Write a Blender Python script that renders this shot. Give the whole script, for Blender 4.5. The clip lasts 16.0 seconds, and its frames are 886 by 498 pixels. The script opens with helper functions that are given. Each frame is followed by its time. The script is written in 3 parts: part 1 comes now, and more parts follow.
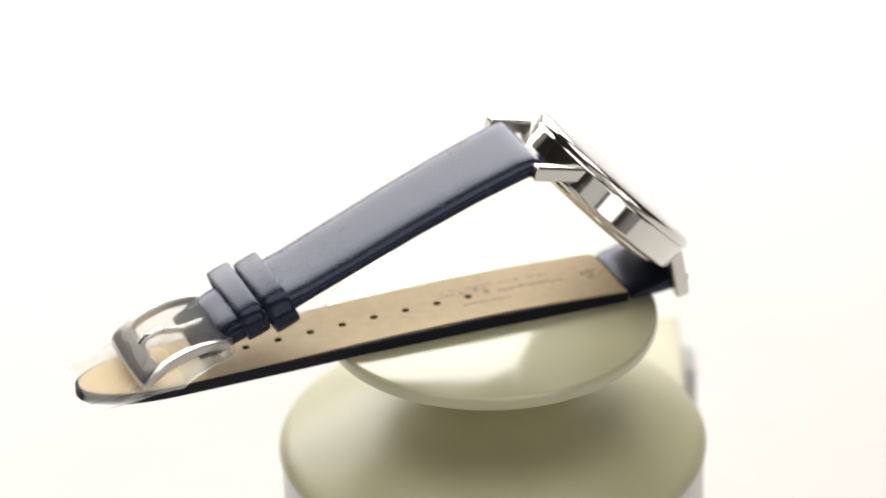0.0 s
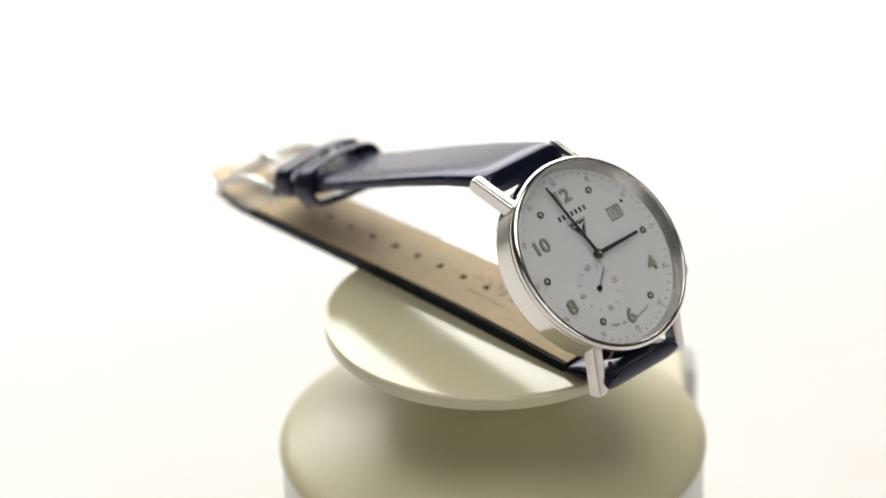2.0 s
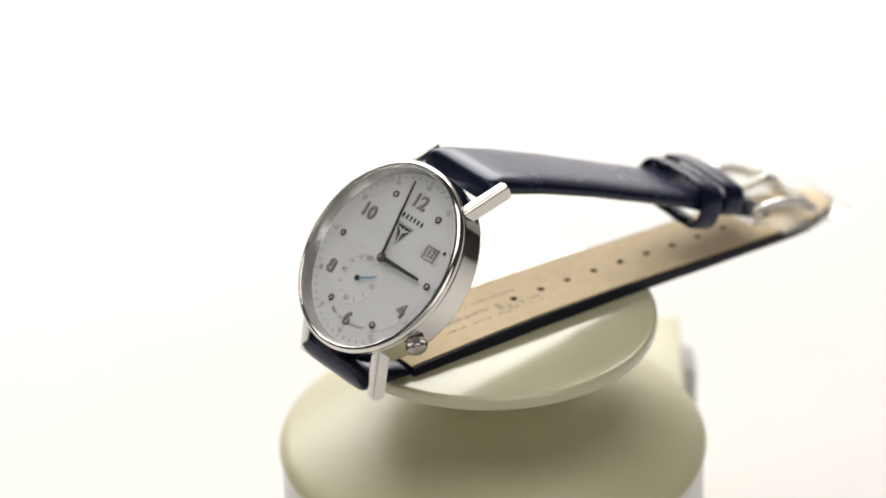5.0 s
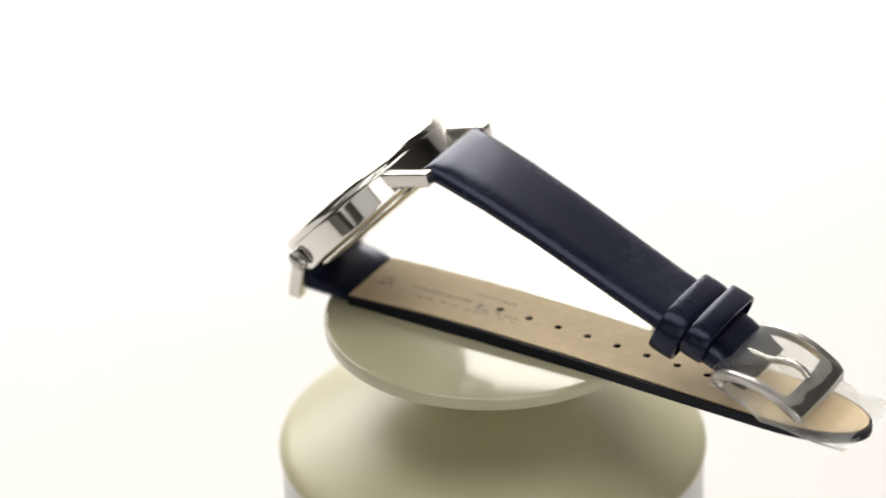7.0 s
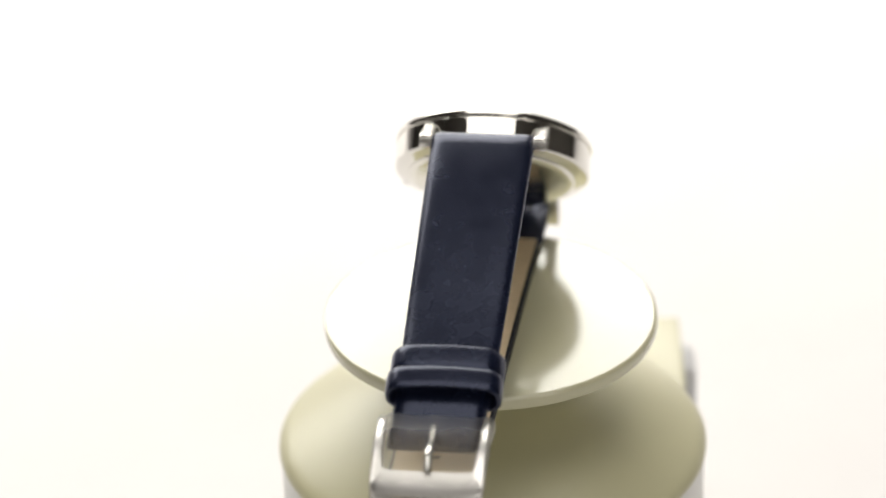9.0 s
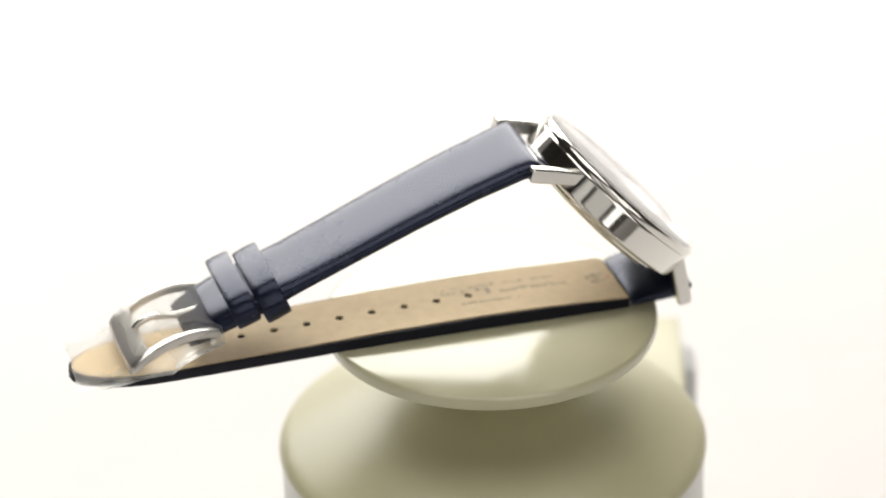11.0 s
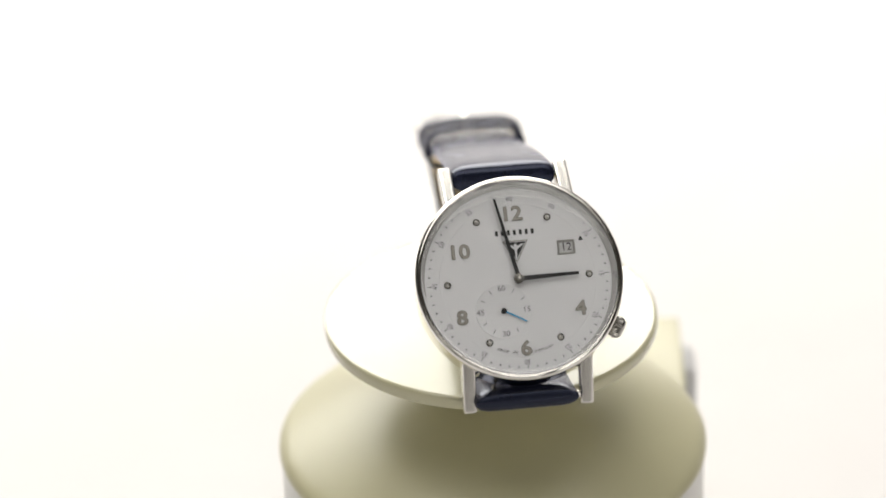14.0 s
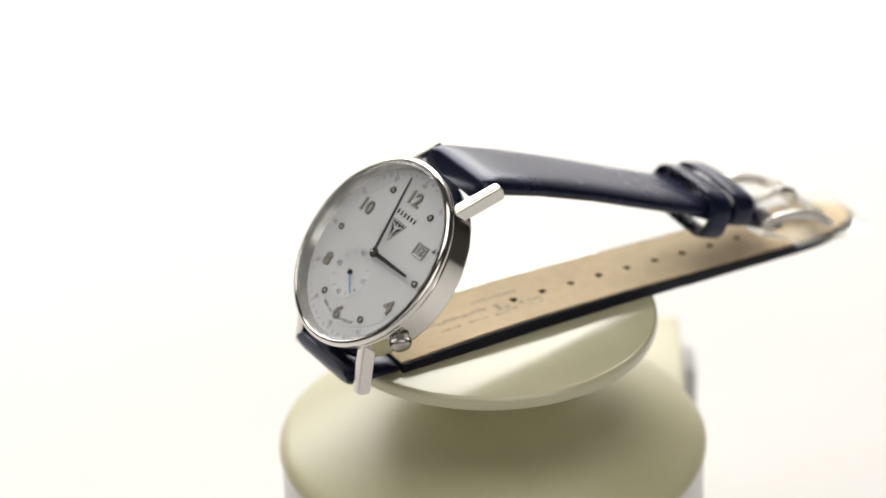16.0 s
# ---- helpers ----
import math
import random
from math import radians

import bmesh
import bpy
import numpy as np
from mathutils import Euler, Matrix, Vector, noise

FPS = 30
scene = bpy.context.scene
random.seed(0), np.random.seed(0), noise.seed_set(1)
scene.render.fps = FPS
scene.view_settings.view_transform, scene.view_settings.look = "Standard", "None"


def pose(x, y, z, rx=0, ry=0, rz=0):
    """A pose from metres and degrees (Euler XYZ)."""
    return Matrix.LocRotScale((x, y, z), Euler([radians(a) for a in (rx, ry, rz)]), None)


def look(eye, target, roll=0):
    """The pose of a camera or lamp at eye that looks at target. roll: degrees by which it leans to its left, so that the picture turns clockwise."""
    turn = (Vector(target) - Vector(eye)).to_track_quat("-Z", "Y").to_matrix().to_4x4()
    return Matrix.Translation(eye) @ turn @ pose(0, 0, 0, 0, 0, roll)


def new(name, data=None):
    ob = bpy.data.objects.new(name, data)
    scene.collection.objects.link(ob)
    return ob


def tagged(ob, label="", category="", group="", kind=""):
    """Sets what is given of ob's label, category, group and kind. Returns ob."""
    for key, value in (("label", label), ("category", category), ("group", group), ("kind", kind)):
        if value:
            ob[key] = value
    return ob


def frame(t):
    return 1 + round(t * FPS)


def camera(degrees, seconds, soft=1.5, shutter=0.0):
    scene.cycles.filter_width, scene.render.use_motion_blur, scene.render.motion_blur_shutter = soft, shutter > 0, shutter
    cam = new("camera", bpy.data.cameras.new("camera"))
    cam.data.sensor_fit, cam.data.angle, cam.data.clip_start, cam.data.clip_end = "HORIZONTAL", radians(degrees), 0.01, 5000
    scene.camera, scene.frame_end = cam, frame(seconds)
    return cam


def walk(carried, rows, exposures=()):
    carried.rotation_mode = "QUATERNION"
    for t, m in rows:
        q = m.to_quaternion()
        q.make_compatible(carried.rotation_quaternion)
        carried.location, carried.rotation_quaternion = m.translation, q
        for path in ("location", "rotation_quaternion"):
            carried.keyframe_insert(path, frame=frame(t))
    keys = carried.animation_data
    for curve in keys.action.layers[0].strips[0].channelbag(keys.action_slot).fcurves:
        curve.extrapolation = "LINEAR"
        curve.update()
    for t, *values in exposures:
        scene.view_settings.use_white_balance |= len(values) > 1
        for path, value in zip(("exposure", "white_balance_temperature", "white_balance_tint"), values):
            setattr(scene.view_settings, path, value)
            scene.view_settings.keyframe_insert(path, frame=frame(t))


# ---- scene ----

MM = 0.001

# camera: stands still, about 0.73 m from the turntable's axis
EYE = Vector((0.0, -0.63467, 0.36698))
PAN, TILT = radians(0.85566), radians(29.05463)
AIM = EYE + Vector((-math.sin(PAN) * math.cos(TILT), math.cos(PAN) * math.cos(TILT), -math.sin(TILT)))
cam = camera(14.136, 16.0, soft=1.8, shutter=0.12)
CAM = look(EYE, AIM, -1.335)
walk(cam, [(0.0, CAM), (16.0, CAM)], exposures=[(0.0, 0.0), (16.0, 0.0)])
cam.data.dof.use_dof = True
cam.data.dof.focus_distance = 0.701
cam.data.dof.aperture_fstop = 8.5

# light: a dim room, a backlight and a ceiling panel over a white sweep, tall unseen fill lamps added behind the camera
world = bpy.data.worlds.new("room")
scene.world = world
world.use_nodes = True
world.node_tree.nodes["Background"].inputs[0].default_value = (0.75, 0.72, 0.68, 1)
world.node_tree.nodes["Background"].inputs[1].default_value = 0.35


def softbox(name, eye, target, size_x, size_y, watts, colour):
    lamp = bpy.data.lights.new(name, "AREA")
    lamp.shape, lamp.size, lamp.size_y = "RECTANGLE", size_x, size_y
    lamp.energy, lamp.color = watts, colour
    ob = new(name, lamp)
    ob.matrix_world = look(eye, target)
    return ob


softbox("softbox_light_back", (-0.19, 0.78, 0.52), (0.0, 0.0, 0.02), 1.05, 0.70, 15, (1.0, 0.98, 0.925))
softbox("ceiling_light_panel", (-0.04, -0.22, 1.48), (-0.04, -0.219, 0.0), 1.5, 1.0, 12.5, (1.0, 0.972, 0.925))
# added front fill with no known source; the gaps stripe the steel's reflections
for side, watts in ((-1, 2.8), (1, 8.8)):
    for out, share in ((0.32, 0.45), (1.14, 0.55)):
        softbox("fill_light_front", (side * out, -1.62, 0.66), (0.0, 0.0, -0.02), 0.56, 1.3, watts * share, (1.0, 0.972, 0.91))


# ---- materials ----
def node_material(name, colour, rough=0.5, metal=0.0, vary=0.0, scale=200.0, bump=0.0, bump_scale=800.0,
                  spec=0.5, coat=0.0, rough_vary=0.0, stretch=(1, 1, 1), tint=(1, 1, 1), sheen=0.0, coat_rough=0.1):
    m = bpy.data.materials.new(name)
    m.use_nodes = True
    nt = m.node_tree
    b = nt.nodes["Principled BSDF"]
    b.inputs["Base Color"].default_value = (*colour, 1)
    b.inputs["Roughness"].default_value = rough
    b.inputs["Metallic"].default_value = metal
    b.inputs["Specular IOR Level"].default_value = spec
    b.inputs["Specular Tint"].default_value = (*tint, 1)
    b.inputs["Sheen Weight"].default_value, b.inputs["Sheen Roughness"].default_value = sheen, 0.35
    b.inputs["Sheen Tint"].default_value = (0.52, 0.53, 1.0, 1)
    b.inputs["Coat Weight"].default_value = coat
    b.inputs["Coat Roughness"].default_value = coat_rough
    tc = nt.nodes.new("ShaderNodeTexCoord")
    mp = nt.nodes.new("ShaderNodeMapping")
    mp.inputs["Scale"].default_value = stretch
    nt.links.new(tc.outputs["Object"], mp.inputs["Vector"])
    if vary > 0 or rough_vary > 0:
        n1 = nt.nodes.new("ShaderNodeTexNoise")
        n1.inputs["Scale"].default_value, n1.inputs["Detail"].default_value = scale, 6
        n2 = nt.nodes.new("ShaderNodeTexNoise")
        n2.inputs["Scale"].default_value, n2.inputs["Detail"].default_value = scale * 0.13, 3
        add = nt.nodes.new("ShaderNodeMath")
        add.operation = "MULTIPLY_ADD"
        add.inputs[1].default_value = 0.5
        nt.links.new(mp.outputs[0], n1.inputs["Vector"])
        nt.links.new(mp.outputs[0], n2.inputs["Vector"])
        nt.links.new(n1.outputs["Fac"], add.inputs[0])
        half = nt.nodes.new("ShaderNodeMath")
        half.operation = "MULTIPLY"
        half.inputs[1].default_value = 0.5
        nt.links.new(n2.outputs["Fac"], half.inputs[0])
        nt.links.new(half.outputs[0], add.inputs[2])
        if vary > 0:
            r = nt.nodes.new("ShaderNodeMapRange")
            r.inputs["From Min"].default_value, r.inputs["From Max"].default_value = 0.3, 0.7
            r.inputs["To Min"].default_value, r.inputs["To Max"].default_value = 1 - vary, 1 + vary
            nt.links.new(add.outputs[0], r.inputs["Value"])
            mul = nt.nodes.new("ShaderNodeVectorMath")
            mul.operation = "SCALE"
            mul.inputs[0].default_value = colour
            nt.links.new(r.outputs[0], mul.inputs["Scale"])
            nt.links.new(mul.outputs[0], b.inputs["Base Color"])
        if rough_vary > 0:
            r = nt.nodes.new("ShaderNodeMapRange")
            r.inputs["From Min"].default_value, r.inputs["From Max"].default_value = 0.3, 0.7
            r.inputs["To Min"].default_value = max(0.02, rough - rough_vary)
            r.inputs["To Max"].default_value = rough + rough_vary
            nt.links.new(add.outputs[0], r.inputs["Value"])
            nt.links.new(r.outputs[0], b.inputs["Roughness"])
    if bump > 0:
        n3 = nt.nodes.new("ShaderNodeTexNoise")
        n3.inputs["Scale"].default_value, n3.inputs["Detail"].default_value = bump_scale, 4
        nt.links.new(mp.outputs[0], n3.inputs["Vector"])
        bp = nt.nodes.new("ShaderNodeBump")
        bp.inputs["Strength"].default_value, bp.inputs["Distance"].default_value = bump, 0.0002
        nt.links.new(n3.outputs["Fac"], bp.inputs["Height"])
        nt.links.new(bp.outputs[0], b.inputs["Normal"])
    return m


def glass_material(name, rough, ior=1.5, colour=(1, 1, 1)):
    m = bpy.data.materials.new(name)
    m.use_nodes = True
    b = m.node_tree.nodes["Principled BSDF"]
    b.inputs["Base Color"].default_value = (*colour, 1)
    b.inputs["Transmission Weight"].default_value = 1
    b.inputs["Roughness"].default_value = rough
    b.inputs["IOR"].default_value = ior
    return m


def film_material(name):
    """Thin clear film: see-through, with gloss at grazing angles and a slight milkiness."""
    m = bpy.data.materials.new(name)
    m.use_nodes = True
    nt = m.node_tree
    out = nt.nodes["Material Output"]
    clear = nt.nodes.new("ShaderNodeBsdfTransparent")
    clear.inputs[0].default_value = (0.97, 0.97, 0.96, 1)
    milk = nt.nodes.new("ShaderNodeBsdfTranslucent")
    milk.inputs[0].default_value = (0.9, 0.9, 0.88, 1)
    gloss = nt.nodes.new("ShaderNodeBsdfGlossy")
    gloss.inputs["Roughness"].default_value = 0.28
    weight = nt.nodes.new("ShaderNodeLayerWeight")
    weight.inputs[0].default_value = 0.1
    a, b = nt.nodes.new("ShaderNodeMixShader"), nt.nodes.new("ShaderNodeMixShader")
    a.inputs[0].default_value = 0.26
    nt.links.new(clear.outputs[0], a.inputs[1])
    nt.links.new(milk.outputs[0], a.inputs[2])
    nt.links.new(weight.outputs["Fresnel"], b.inputs[0])
    nt.links.new(a.outputs[0], b.inputs[1])
    nt.links.new(gloss.outputs[0], b.inputs[2])
    nt.links.new(b.outputs[0], out.inputs[0])
    return m


PAPER = node_material("white_paper", (0.70, 0.680, 0.672), 0.85, vary=0.02, scale=40, bump=0.05)
ROOM = node_material("grey_room_paint", (0.09, 0.083, 0.075), 0.9, vary=0.05, scale=6)
TABLE = node_material("dark_table_top", (0.09, 0.08, 0.07), 0.5, vary=0.1, scale=20)
CREAM = node_material("cream_gloss_plastic", (0.47, 0.447, 0.30), 0.16, vary=0.04, scale=90, rough_vary=0.07, coat=0.48, bump=0.03, bump_scale=140)
CREAM_BASE = node_material("cream_satin_plastic", (0.465, 0.44, 0.282), 0.36, vary=0.06, scale=60, rough_vary=0.06)
WHITE_PLASTIC = node_material("white_plastic", (0.64, 0.63, 0.60), 0.3, vary=0.02, scale=80)
IVORY = node_material("ivory_plastic", (0.62, 0.60, 0.49), 0.35, vary=0.02, scale=80)
SHADE_GREY = node_material("shade_grey", (0.55, 0.545, 0.55), 0.4, vary=0.04, scale=80)
STEEL = node_material("polished_steel", (0.74, 0.72, 0.685), 0.08, metal=1, vary=0.02, scale=500, rough_vary=0.03)
BACK_STEEL = node_material("satin_back_steel", (0.74, 0.72, 0.67), 0.2, metal=1, vary=0.02, scale=3000)
DARK_STEEL = node_material("dark_steel", (0.21, 0.20, 0.185), 0.27, metal=1, vary=0.03, scale=500)
BRUSHED = node_material("brushed_steel", (0.58, 0.56, 0.535), 0.33, metal=1, vary=0.05, scale=4000, stretch=(0.1, 1, 1))
LUG_STEEL = node_material("satin_lug_steel", (0.70, 0.68, 0.645), 0.27, metal=1, vary=0.03, scale=2500)
CROWN_STEEL = node_material("worn_crown_steel", (0.40, 0.385, 0.36), 0.2, metal=1, vary=0.04, scale=900)
DIAL = node_material("silver_white_dial", (0.36, 0.36, 0.365), 0.42, vary=0.015, scale=2500, bump=0.08, bump_scale=9000)
NAVY = node_material("navy_leather", (0.0046, 0.0064, 0.0165), 0.25, vary=0.22, scale=260, spec=0.40, rough_vary=0.05, tint=(0.66, 0.72, 1.0), sheen=0.18, bump=0.05, bump_scale=1600)
NAVY_EDGE = node_material("dark_leather_edge", (0.006, 0.007, 0.013), 0.55, vary=0.3, scale=900, bump=0.3, bump_scale=2500, spec=0.2)
TAN = node_material("tan_lining_leather", (0.585, 0.457, 0.288), 0.66, vary=0.12, scale=420, bump=0.3, bump_scale=2500, spec=0.2)
TAN_DARK = node_material("embossed_tan_leather", (0.27, 0.195, 0.12), 0.6, vary=0.1, scale=900, bump=0.3)
BLACK = node_material("black_print", (0.008, 0.008, 0.009), 0.6, vary=0.05, spec=0.25)
GREY_PRINT = node_material("grey_print", (0.05, 0.05, 0.055), 0.5, vary=0.05)
SILVER_NUM = node_material("silver_applied_numeral", (0.10, 0.092, 0.078), 0.38, metal=0.15, vary=0.05, scale=900)
NUM_FACE = node_material("pale_silver_face", (0.20, 0.19, 0.165), 0.35, metal=0.2, vary=0.05, scale=900)
BEAD = node_material("pale_bead", (0.33, 0.32, 0.30), 0.3, metal=0.3, vary=0.04)
FLANGE = node_material("silver_flange_ring", (0.56, 0.55, 0.535), 0.22, metal=1, vary=0.02, scale=2000)
RED_PRINT = node_material("faded_red_print", (0.55, 0.10, 0.05), 0.6, vary=0.05)
DATE_STEEL = node_material("grey_date_steel", (0.22, 0.215, 0.205), 0.4, metal=0.5, vary=0.03, scale=500)
DATE_GREY = node_material("pale_grey_print", (0.25, 0.25, 0.25), 0.5, vary=0.03)
BLUE = node_material("blued_steel_hand", (0.05, 0.24, 0.42), 0.3, metal=0.5, vary=0.04)
CRYSTAL = glass_material("mineral_crystal", 0.0, 1.45)
FILM = film_material("clear_plastic_film")


# ---- mesh helpers ----
def part(name, bm, material, parent=None, label="", smooth=True):
    me = bpy.data.meshes.new(name)
    bmesh.ops.recalc_face_normals(bm, faces=bm.faces)
    if smooth:
        for f in bm.faces:
            f.smooth = True
        for e in bm.edges:
            if len(e.link_faces) == 2 and e.calc_face_angle(0) > radians(38):
                e.smooth = False
    bm.to_mesh(me)
    bm.free()
    me.materials.append(material)
    ob = new(name, me)
    if parent is not None:
        ob.parent = parent
    if label:
        ob["label"] = label
    return ob


def lathe(profile, n=96, m=Matrix.Identity(4), bm=None):
    """Turns a closed or open (r, z) profile round z; points with r = 0 close it."""
    bm = bm or bmesh.new()
    rings = []
    for r, z in profile:
        if r < 1e-9:
            rings.append([bm.verts.new(m @ Vector((0, 0, z)))])
        else:
            rings.append([bm.verts.new(m @ Vector((r * math.cos(2 * math.pi * k / n), r * math.sin(2 * math.pi * k / n), z)))
                          for k in range(n)])
    for a, b in zip(rings, rings[1:]):
        for k in range(n):
            j = (k + 1) % n
            if len(a) == 1 and len(b) == 1:
                continue
            if len(a) == 1:
                bm.faces.new((a[0], b[k], b[j]))
            elif len(b) == 1:
                bm.faces.new((a[k], a[j], b[0]))
            else:
                bm.faces.new((a[k], a[j], b[j], b[k]))
    return bm


def loft(sections, bm=None, close=True):
    """Joins rings of points (each a closed loop of equal count) and caps both ends."""
    bm = bm or bmesh.new()
    rings = [[bm.verts.new(p) for p in s] for s in sections]
    n = len(rings[0])
    for a, b in zip(rings, rings[1:]):
        for k in range(n):
            bm.faces.new((a[k], a[(k + 1) % n], b[(k + 1) % n], b[k]))
    if close:
        bm.faces.new(rings[0])
        bm.faces.new(rings[-1])
    return bm


def rounded(w, h, r, seg=3, along=0):
    """Outline of a rounded rectangle of full size w x h."""
    r = min(r, w / 2 - 1e-6, h / 2 - 1e-6)
    out = []
    for cx, cy, a0 in ((1, 1, 0), (-1, 1, 90), (-1, -1, 180), (1, -1, 270)):
        for k in range(seg + 1):
            a = radians(a0 + 90 * k / seg)
            out.append((cx * (w / 2 - r) + r * math.cos(a), cy * (h / 2 - r) + r * math.sin(a)))
        if cx == cy:
            out += [((1 - 2 * k / (along + 1)) * cx * (w / 2 - r), cy * h / 2) for k in range(1, along + 1)]
    return out


def block(w, d, h, r, m=Matrix.Identity(4), bm=None):
    """A box w x d x h with all edges rounded by r, its base's centre at m's origin."""
    bm = bm or bmesh.new()
    secs = []
    for z, inset in ((0, r), (r * 0.3, r * 0.3), (r, 0), (h - r, 0), (h - r * 0.3, r * 0.3), (h, r)):
        secs.append([m @ Vector((x, y, z)) for x, y in rounded(w - 2 * inset, d - 2 * inset, r)])
    return loft(secs, bm)


def tube(points, radius, n=10, m=Matrix.Identity(4), bm=None, flat=1.0):
    """A round bar along a list of points; flat squeezes it along its own normal."""
    bm = bm or bmesh.new()
    secs = []
    pts = [Vector(p) for p in points]
    up = Vector((0, 0, 1))
    for i, p in enumerate(pts):
        d = (pts[min(i + 1, len(pts) - 1)] - pts[max(i - 1, 0)]).normalized()
        s = d.cross(up)
        s = s.normalized() if s.length > 1e-4 else Vector((1, 0, 0))
        u = s.cross(d)
        secs.append([m @ (p + radius * (math.cos(2 * math.pi * k / n) * s + flat * math.sin(2 * math.pi * k / n) * u)) for k in range(n)])
    return loft(secs, bm)


def smooth_path(points, steps=4):
    """More points along a path of equal tuples, on a curve through all of them."""
    out = []
    n = len(points)
    for i in range(n - 1):
        p0, p1, p2, p3 = (points[min(max(i + k, 0), n - 1)] for k in (-1, 0, 1, 2))
        for j in range(steps):
            t = j / steps
            out.append(tuple(0.5 * (2 * b + (c - a) * t + (2 * a - 5 * b + 4 * c - d) * t * t + (3 * b - a - 3 * c + d) * t ** 3)
                             for a, b, c, d in zip(p0, p1, p2, p3)))
    return out + [points[-1]]


def prism(outline, z0, z1, m=Matrix.Identity(4), bm=None):
    bm = bm or bmesh.new()
    return loft([[m @ Vector((x, y, z)) for x, y in outline] for z in (z0, z1)], bm)


def lettering(name, text, size, material, parent, m, depth=0.00006, label="", bold=0.0):
    """Text in the built-in font, turned into a mesh, centred on m's origin."""
    cu = bpy.data.curves.new(name, "FONT")
    cu.body, cu.size, cu.align_x, cu.align_y, cu.extrude = text, size, "CENTER", "CENTER", depth
    cu.resolution_u, cu.offset = 3, bold
    ob = bpy.data.objects.new(name, cu)
    scene.collection.objects.link(ob)
    me = bpy.data.meshes.new_from_object(ob.evaluated_get(bpy.context.evaluated_depsgraph_get()))
    bpy.data.objects.remove(ob)
    bpy.data.curves.remove(cu)
    me.transform(m)
    me.materials.clear()
    me.materials.append(material)
    out = new(name, me)
    out.parent = parent
    if label:
        out["label"] = label
    return out


# ---- the setting ----
FLOOR_Z = -0.092


def build_setting():
    # white paper sweep: flat under the turntable, curving up behind it
    prof = [(-0.33, FLOOR_Z), (0.70, FLOOR_Z)]
    for k in range(1, 13):
        a = radians(90 * k / 12)
        prof.append((0.70 + 0.35 * math.sin(a), FLOOR_Z + 0.35 * (1 - math.cos(a))))
    prof.append((1.05, 1.30))
    bm = bmesh.new()
    for side in (0, -0.0015):
        for (y0, z0), (y1, z1) in zip(prof, prof[1:]):
            vs = [bm.verts.new(p) for p in ((-1.5, y0 - side, z0 + side), (1.5, y0 - side, z0 + side),
                                            (1.5, y1 - side, z1 + side), (-1.5, y1 - side, z1 + side))]
            bm.faces.new(vs)
    bmesh.ops.remove_doubles(bm, verts=bm.verts, dist=1e-6)
    tagged(part("backdrop", bm, PAPER), "seamless white paper sweep, brightly lit, unmarked", "backdrop", kind="structure")
    # plain dim room round it
    for name, x, y, z, w, d, h in (("floor", 0, -0.1, -0.95, 4.0, 3.8, 0.05), ("ceiling", 0, -0.1, 1.50, 4.0, 3.8, 0.05),
                                   ("wall_north", 0, 1.75, -0.9, 4.0, 0.1, 2.4), ("wall_south", 0, -1.95, -0.9, 4.0, 0.1, 2.4),
                                   ("wall_east", 1.95, -0.1, -0.9, 0.1, 3.6, 2.4), ("wall_west", -1.95, -0.1, -0.9, 0.1, 3.6, 2.4)):
        bm = bmesh.new()
        bmesh.ops.create_cube(bm, size=1, matrix=Matrix.Translation((x, y, z + h / 2)) @ Matrix.Diagonal((w, d, h, 1)))
        tagged(part(name, bm, ROOM, smooth=False), "plain dim grey painted room surface", "room", kind="structure")
    bm = block(3.0, 2.4, 0.04, 0.004, Matrix.Translation((0, -0.15, FLOOR_Z - 0.044)))
    for x in (-1.4, 1.4):
        for y in (-1.25, 0.85):
            block(0.06, 0.06, 0.90 + FLOOR_Z - 0.042 + 0.002, 0.004, Matrix.Translation((x, y, -0.90)), bm)
    tagged(part("table", bm, TABLE), "plain dark grey table under the paper sweep", "table")


build_setting()

# ---- turntable ----
PLATE_TOP = -0.6 * MM


